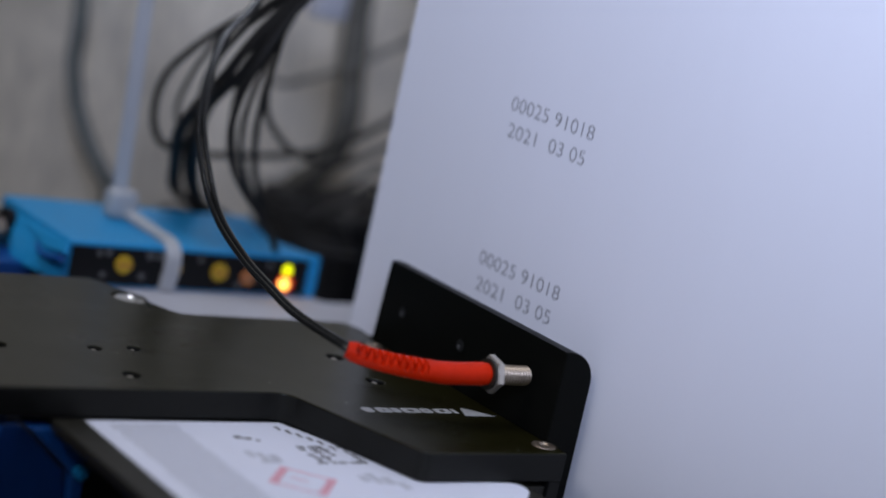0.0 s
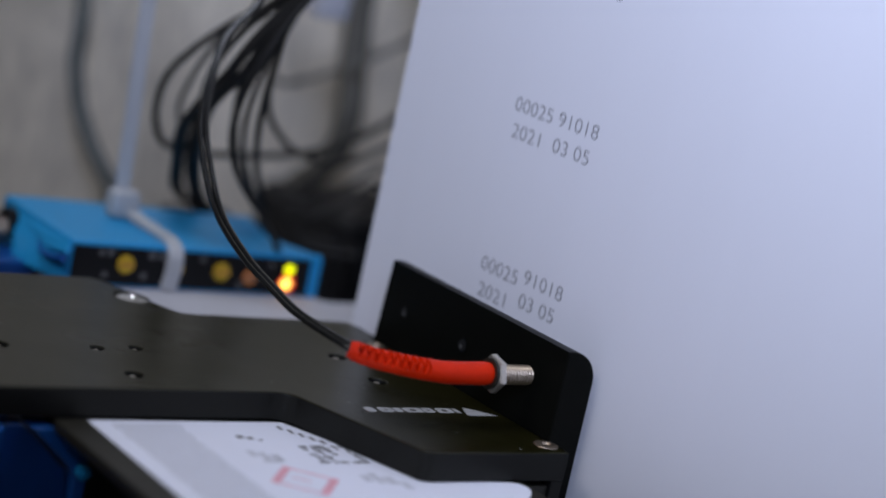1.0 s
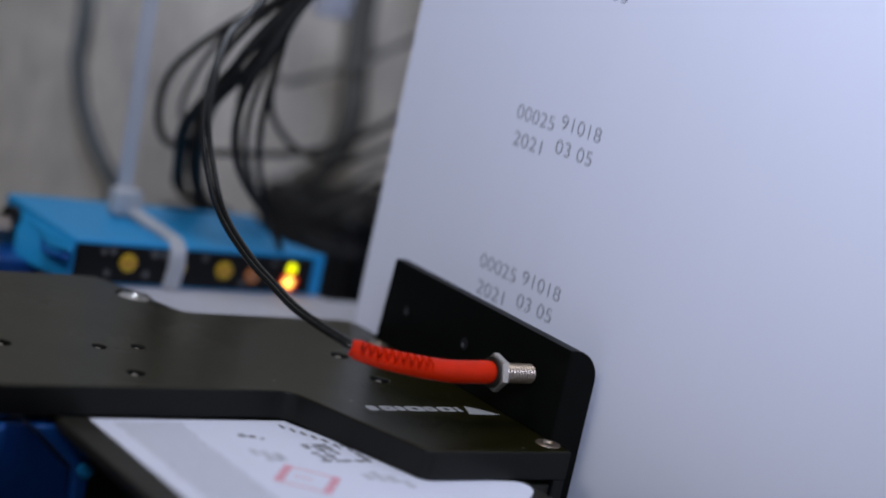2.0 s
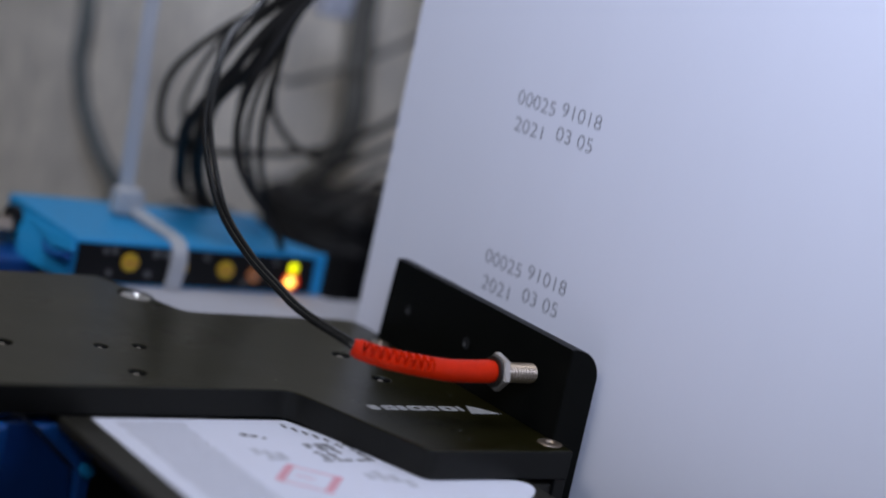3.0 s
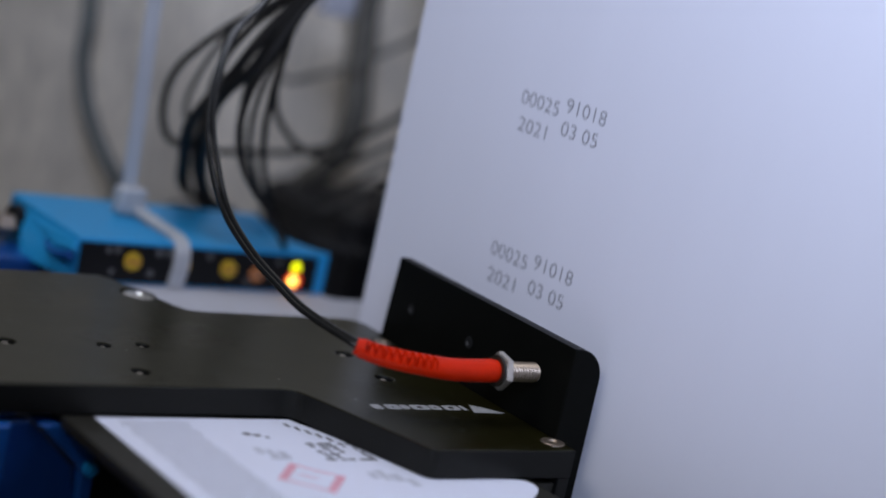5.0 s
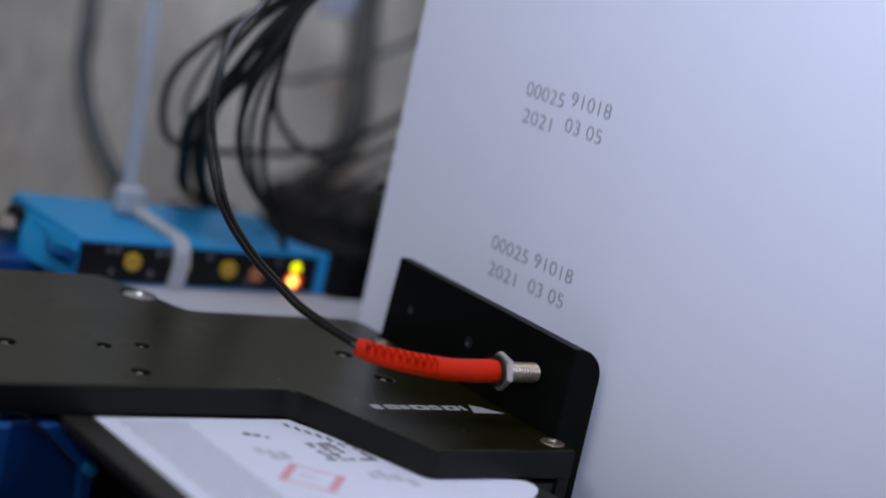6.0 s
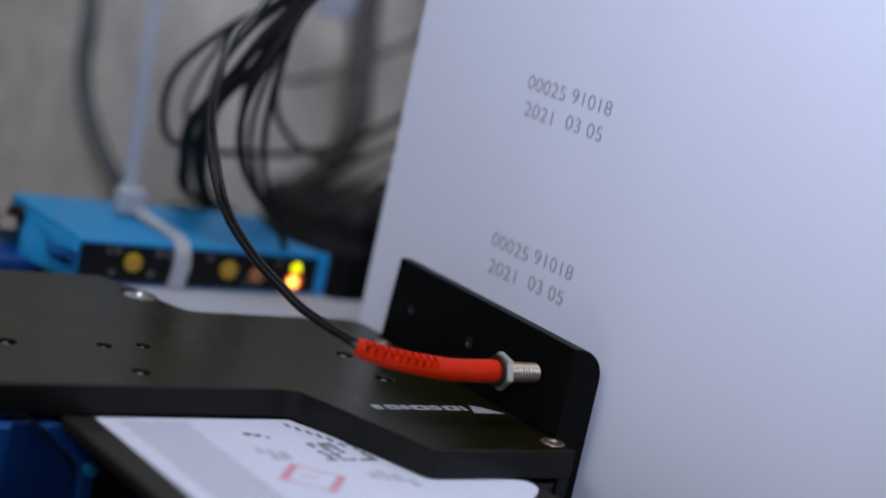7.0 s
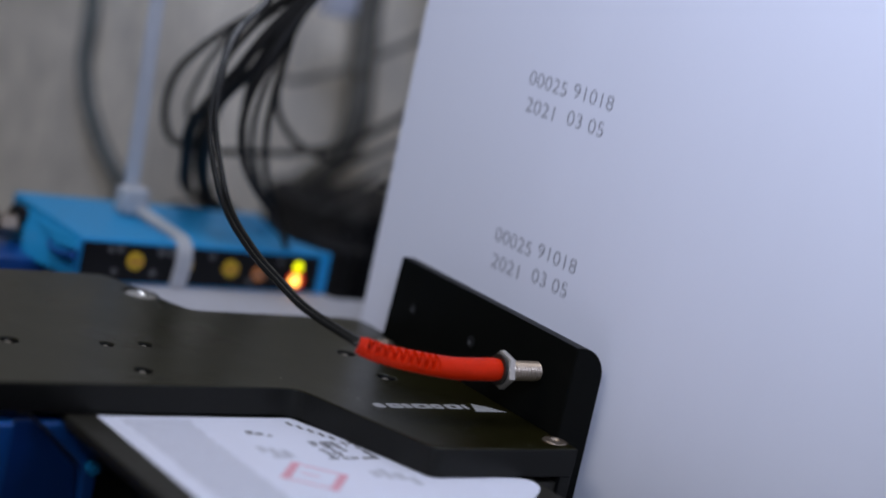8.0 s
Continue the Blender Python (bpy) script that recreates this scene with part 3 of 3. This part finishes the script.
def cables():
    root = [(45, 262, 135), (30, 190, 122), (14, 128, 100), (6, 104, 84)]
    runs = [
        (0.95, [(6.4, 107.4, 71.7), (0.4, 114.1, 62.8), (-6.4, 121.7, 55.2), (-12.1, 128.2, 46.5), (-15.1, 133, 38.8), (-14.2, 137.3, 29.3), (-9.9, 141.1, 21.8), (-3.9, 144.7, 18.8), (5.2, 146.4, 17.4), (17.4, 147.2, 17.8), (30.6, 149.2, 18.4), (44, 151.4, 20.4), (58.8, 153.4, 25.5), (72.6, 156.5, 32.3), (92, 162, 42), (125, 180, 52), (150, 262, 56)]),
        (1.0, [(-6.8, 83.4, 73.3), (-9.3, 89.2, 66.1), (-12.4, 95.2, 57.9), (-14.1, 101.9, 48.3), (-13.9, 110.9, 37.4), (-11.5, 118.9, 28.2), (-4.4, 130.8, 17.2), (6, 144.2, 6.4), (16.8, 157.8, -2.7), (12, 165, -8)]),
        (0.85, [(-6.8, 85.8, 72.9), (-9.9, 90.7, 65.7), (-13.9, 95.7, 56.3), (-16.6, 102.2, 43.2), (-20.5, 111.3, 31.1), (-14.6, 122.1, 19.2), (-0.5, 144, 7.4), (21.9, 160.5, -2), (16, 172, -8)]),
        (0.85, [(-6.9, 79.9, 74.6), (-10.9, 82.9, 67), (-14.3, 85.4, 58.9), (-16.8, 87.2, 51.1), (-18, 90.4, 42.3), (-17, 93.4, 33.7), (-13.8, 94.7, 25.5), (-8.2, 95.9, 18.8), (-0.8, 98.3, 12.5), (5.7, 101.4, 5.6), (10.8, 105.8, 0.1)]),
        (0.85, [(-4.8, 84.5, 74.1), (-6.6, 91.1, 66.1), (-6.5, 96.3, 58.4), (-5, 100.4, 50.3), (-3.7, 104.2, 40.7), (-1.7, 107.7, 31.8), (4.5, 115.7, 21.8), (13.6, 125.6, 11.9), (24.1, 134.4, 2), (30, 140, -6)]),
        (0.8, [(-1.5, 88.1, 72.6), (-2, 97.4, 65.5), (-1.3, 105.1, 56), (1.2, 111.2, 45.3), (7.8, 120.8, 35.4), (16.9, 129.2, 28.2), (28, 136.5, 22.4), (41.7, 142.4, 19.1), (55.7, 149, 19.5), (71.8, 155.2, 24.3), (92, 162, 31), (125, 182, 38), (150, 262, 42)]),
        (0.75, [(-3.1, 95.4, 71.8), (-4.1, 102.8, 64.3), (-4.9, 109.1, 52.7), (-4.5, 114.8, 42.5), (-0.6, 122.2, 32.7), (4.5, 128.7, 22.9), (11.4, 134.3, 14.7), (22.4, 141.3, 7.7), (36.3, 146.6, 2.6), (53.5, 150.4, 1.2), (66, 160, -8)]),
        (1.0, [(-4.7, 90.6, 73), (-7.8, 98.1, 65.3), (-11.9, 106.1, 55.8), (-13.9, 113.5, 44.5), (-11.3, 120.4, 32), (-7.9, 127.8, 23.4), (-1.1, 138.7, 14), (8.6, 150.5, 4.2), (17.2, 163.7, -3.2), (10, 172, -8)]),
        (1.0, [(-6.9, 82.2, 73.5), (-9.5, 87.6, 66.3), (-12.1, 92.6, 57.1), (-13.1, 98, 47.9), (-15.2, 107.5, 37.4), (-13.2, 114.2, 27.7), (-4.9, 127.8, 16.5), (7.8, 144.2, 5.4), (24.4, 158.7, -1.6), (24, 172, -8)]),
        (0.7, [(-2.1, 101, 71.6), (-4.7, 108.1, 63.2), (-7.1, 115.5, 57.4), (-9, 124.3, 48.4), (-7.6, 134.9, 37.8), (-4, 144.4, 28.7), (3.6, 152.5, 20.1), (12.5, 160, 9.7), (21.8, 166.8, -2.4), (18, 185, -8)]),
        (0.85, [(-6, 84.1, 73.7), (-9.1, 88.5, 66.9), (-12.6, 93, 59), (-15.7, 97.3, 51.1), (-17.4, 105.5, 41.7), (-18.1, 113.2, 33), (-15.9, 119, 24.9), (-6.5, 134.9, 14.5), (4.2, 149.9, 4.7), (22.5, 160.2, -1.4), (20, 168, -8)]),
        (1.0, [(-5.8, 86.4, 73.4), (-7.9, 92.8, 66), (-10.9, 99.6, 57.2), (-13.1, 106.9, 46), (-12.7, 115.7, 34.4), (-9.6, 123.3, 25.9), (-2.4, 135, 14.8), (8.6, 148, 4), (18.5, 162.6, -3.9), (10, 168, -8)]),
        (0.85, [(-5.8, 84, 73.8), (-8.8, 89.4, 65.4), (-11.9, 94.6, 56), (-14.1, 101.1, 45.1), (-15.8, 112.2, 36.5), (-13.9, 120.7, 28.6), (-6.6, 134, 17.7), (4.4, 149.2, 5.6), (20.7, 161, -3.3), (15, 170, -8)]),
        (0.62, [(-6.1, 81.7, 74.1), (-8.9, 86.7, 66.6), (-10.7, 90.9, 58.7), (-10.5, 94.8, 50.5), (-9.4, 100.3, 41), (-7.1, 104.9, 31.9), (0.4, 114, 21.9), (11.2, 125, 11.9), (22.9, 135.5, 2.8), (28, 146, -8)]),
        (0.62, [(-4.1, 87.7, 73.4), (-5.8, 94.1, 65.4), (-7.9, 100.2, 54.8), (-7.7, 107.3, 43.8), (-3.1, 116.7, 33.7), (3.1, 125, 24.5), (11.5, 134.5, 16.2), (22.2, 143.4, 7.1), (34.5, 151.3, -1.3), (40, 165, -8)]),
    ]
    for r, pts in runs:
        x, y, z = pts[-1]
        if z < -4 and y > 135:
            pts = pts + [(x + 2, max(y, 150) + 5, -34), (x + 6, max(y, 150) + 9, -60 + r)]
        cable(root + pts, r)
    cable([(130, 262, 70), (98.8, 190.1, 58), (91.0, 187.2, 49.9), (77.9, 192.6, 40.0), (67.3, 198.8, 33.2), (59.2, 204.1, 30.2), (70.3, 235, 37.5), (87.8, 262, 43.8)], 0.9, "thin grey cable hanging before the panel", M_GREYTUBE)
    # added tube: its colour gives the soft vertical shadow on the panel
    cable([(89, 262, 75), (88.7, 218.5, 63.0), (88.4, 212.4, 49.4), (87.8, 209.5, 35.8), (87.8, 206.3, 22.3), (86.5, 208.7, 8), (82.7, 220, -4.2)], 4.2, "brown-grey tube standing in for a shadow streak on the panel", M_GREYTUBE)
    cable([(15, 262, 62), (12, 243, 40), (10.8, 239.5, 24), (12.1, 236.8, 13.6), (13.9, 233.8, 6.7), (16.4, 230.3, -0.1), (19.6, 226.3, -6.6), (23.5, 226, -13), (30, 240, -35), (34, 262, -60)], 2.3, "dark teal hose behind the amplifier", M_TEAL)
    cable([(98, 200, -4.4), (82, 170, 12), (64.0, 150, 17.6), (56.4, 152.7, 10.5), (49.9, 158.4, 5.2), (46.0, 161.5, -2.4), (52.4, 157.6, -6.1), (64, 152, -6.1)], 0.8)
    cable([(92, 196, -4.4), (76, 162, 8), (60.0, 145.9, 13.6), (52.6, 142.8, 8.8), (42.8, 150.2, -1.2), (46.9, 148.0, -6.1), (58, 142, -6.1)], 0.8)


def junction_box():
    j = thing("junction_box", "black plastic junction box in shadow among the cables", "junction box", at=(0.055, 0.19, -0.007))
    inv = Matrix.Translation((-0.055, -0.19, 0.007))
    part("body", box(74, 150, 176, 230, -60, -4, 6, 4), M_PANEL, j, "", True).data.transform(inv)
    part("lid", box(80, 145, 174.5, 176.5, -50, -12, 0.8), M_PANEL, j, "", True).data.transform(inv)


# ---- blue cover beside the head ----
def blue_cover():
    c = thing("blue_cover", "dark blue glossy plastic cover under the print head plate", "cover", at=(-0.1132, 0.0336, -0.06))
    inv = Matrix.Translation((0.115, -0.03, 0.0587))
    stand = Matrix(((1, 0, 0, 0), (0, 0, -1, 0), (0, 1, 0, 0), (0, 0, 0, 1)))

    def wall(name, prof, y0, y1, bevel, mat, label=""):
        mesh_object(name, sheet(prof, [], y1 - y0, bevel, Matrix.Translation((0, y0 * MM, 0)) @ stand), mat, c, label).data.transform(inv)

    rim = [(-98.4, -6.2), (-92.4, -6.2), (-92.3, -8.0), (-88.4, -8.0), (-86.8, -9.5), (-85.6, -11.6), (-85.2, -14.7), (-85.4, -58.7), (-87.4, -58.7), (-87.8, -20.4), (-88.2, -15.6), (-89.2, -14.0)]
    wall("rim", rim, 3, 30, 0.5, M_NAVY)
    # recess shade is in this panel's colour; the plastic matches the rim
    wall("inner_panel", [(-103.6, -58.7), (-87.6, -58.7), (-88.0, -21), (-89.0, -15.2), (-98.8, -6.4), (-103.6, -6.4)], 5, 8, 0.3, M_NAVY_SHADE, "recess panel of the navy plastic, darkened for shade")
    wall("side_wall", [(-150, -58.7), (-103.9, -58.7), (-103.9, -6.0), (-150, -6.0)], 1.5, 30, 0.5, M_NAVY)
    part("boss", disc(1.2, 0.9, at_mm(-90.6, 2.4, -8.6, 90, 0, 0), 18, 0.3), M_NAVY, c, "", True).data.transform(inv)
    # highlight at the bend of the rim, added as a light blue disc
    part("clip", disc(1.35, 2.6, at_mm(-86.9, 3.2, -14.5, 90, 0, 0), 20, 0.6), M_BLUE, c, "light blue disc standing in for a glint on the rim", True).data.transform(inv)


# ---- film web with its printed codes ----
FILM_X = 9.5


def film_web():
    web = thing("film_web", "white plastic film web with printed grey codes moving upwards", "film", at=(FILM_X * MM, 0, 0))
    n, m = 40, 60
    y0, y1, z0, z1 = 68.3, -200.0, -420.0, 150.0
    verts, faces = [], []
    for side in (0.0, 0.06):
        for i in range(n + 1):
            for k in range(m + 1):
                y, z = y0 + (y1 - y0) * i / n, z0 + (z1 - z0) * k / m
                verts.append((side * MM, y * MM, z * MM))
    w = m + 1
    for i in range(n):
        for k in range(m):
            a = i * w + k
            b = a + (n + 1) * w
            faces.append((a, a + w, a + w + 1, a + 1))
            faces.append((b, b + 1, b + w + 1, b + w))
    for i in range(n):
        for k in (0, m):
            a, b = i * w + k, (n + 1) * w + i * w + k
            faces.append((a, b, b + w, a + w))
    for k in range(m):
        for i in (0, n):
            a, b = i * w + k, (n + 1) * w + i * w + k
            faces.append((a, a + 1, b + 1, b))
    mesh = bpy.data.meshes.new("film")
    mesh.from_pydata(verts, [], faces)
    mesh.update()
    shade(mesh, 30)
    mesh_object("film", mesh, M_FILM, web, "smooth white plastic film")
    tops = [94.2, 60.1, 26.7, -7.9, -40.9, -75.4, -109.6, -142.3, -175.8, -210.2, -244.3, -278.2]
    shift = [0, 0.2, -0.5, -0.9, 0.3, -0.6, 0, -1.0, -0.9, -0.6, -0.8, -0.5]
    lift = [(0, 0), (0, 0.1), (0.1, 0.2), (1.1, 1.6), (0.6, 1.2), (0.8, 1.4), (1.45, 2.2), (1.1, 1.3), (0.3, 0.4), (0.45, 0.4), (0.7, 0.9), (0.4, 0.6)]
    h = 2.9
    for top, dy, (l1, l2) in zip(tops, shift, lift):
        code = None
        for text, ya, yb, z in (("00025", 26.2, 13.3, top - h), ("91018", 11.1, -2.0, top - h + l1), ("2021", 25.5, 15.7, top - 5.6 - h), ("03 05", 11.2, -0.8, top - 5.6 - h + l2)):
            m4 = Matrix.Translation((-0.05 * MM, (ya + dy) * MM, z * MM)) @ Matrix(((0, 0, -1, 0), (-1, 0, 0, 0), (0, 1, 0, 0), (0, 0, 0, 1)))
            ob = mesh_object("printed_code" if code is None else "printed_number", lettering(text, ya - yb, h, m4), M_INK, code or web, "grey printed digits")
            code = code or ob
    return web


setting()
print_head()
fibre_sensor()
sensor_amplifier()
plug()
cable_ties()
cables()
junction_box()
blue_cover()
web_thing = film_web()


def motions():
    # the web's travel in millimetres
    travel = ((0.0, 0.0), (0.5, 15.9), (1.0, 33.45), (1.5, 49.4), (2.8, 94.95), (3.0, 101.95), (3.5, 118.25), (4.0, 136.9), (4.5, 153.65),
              (5.8, 198.5), (6.0, 205.3), (6.5, 221.9), (7.0, 240.3), (7.5, 257.5), (8.0, 275.3))
    walk(web_thing, [(t, pose(FILM_X * MM, 0, z * MM)) for t, z in travel])


motions()
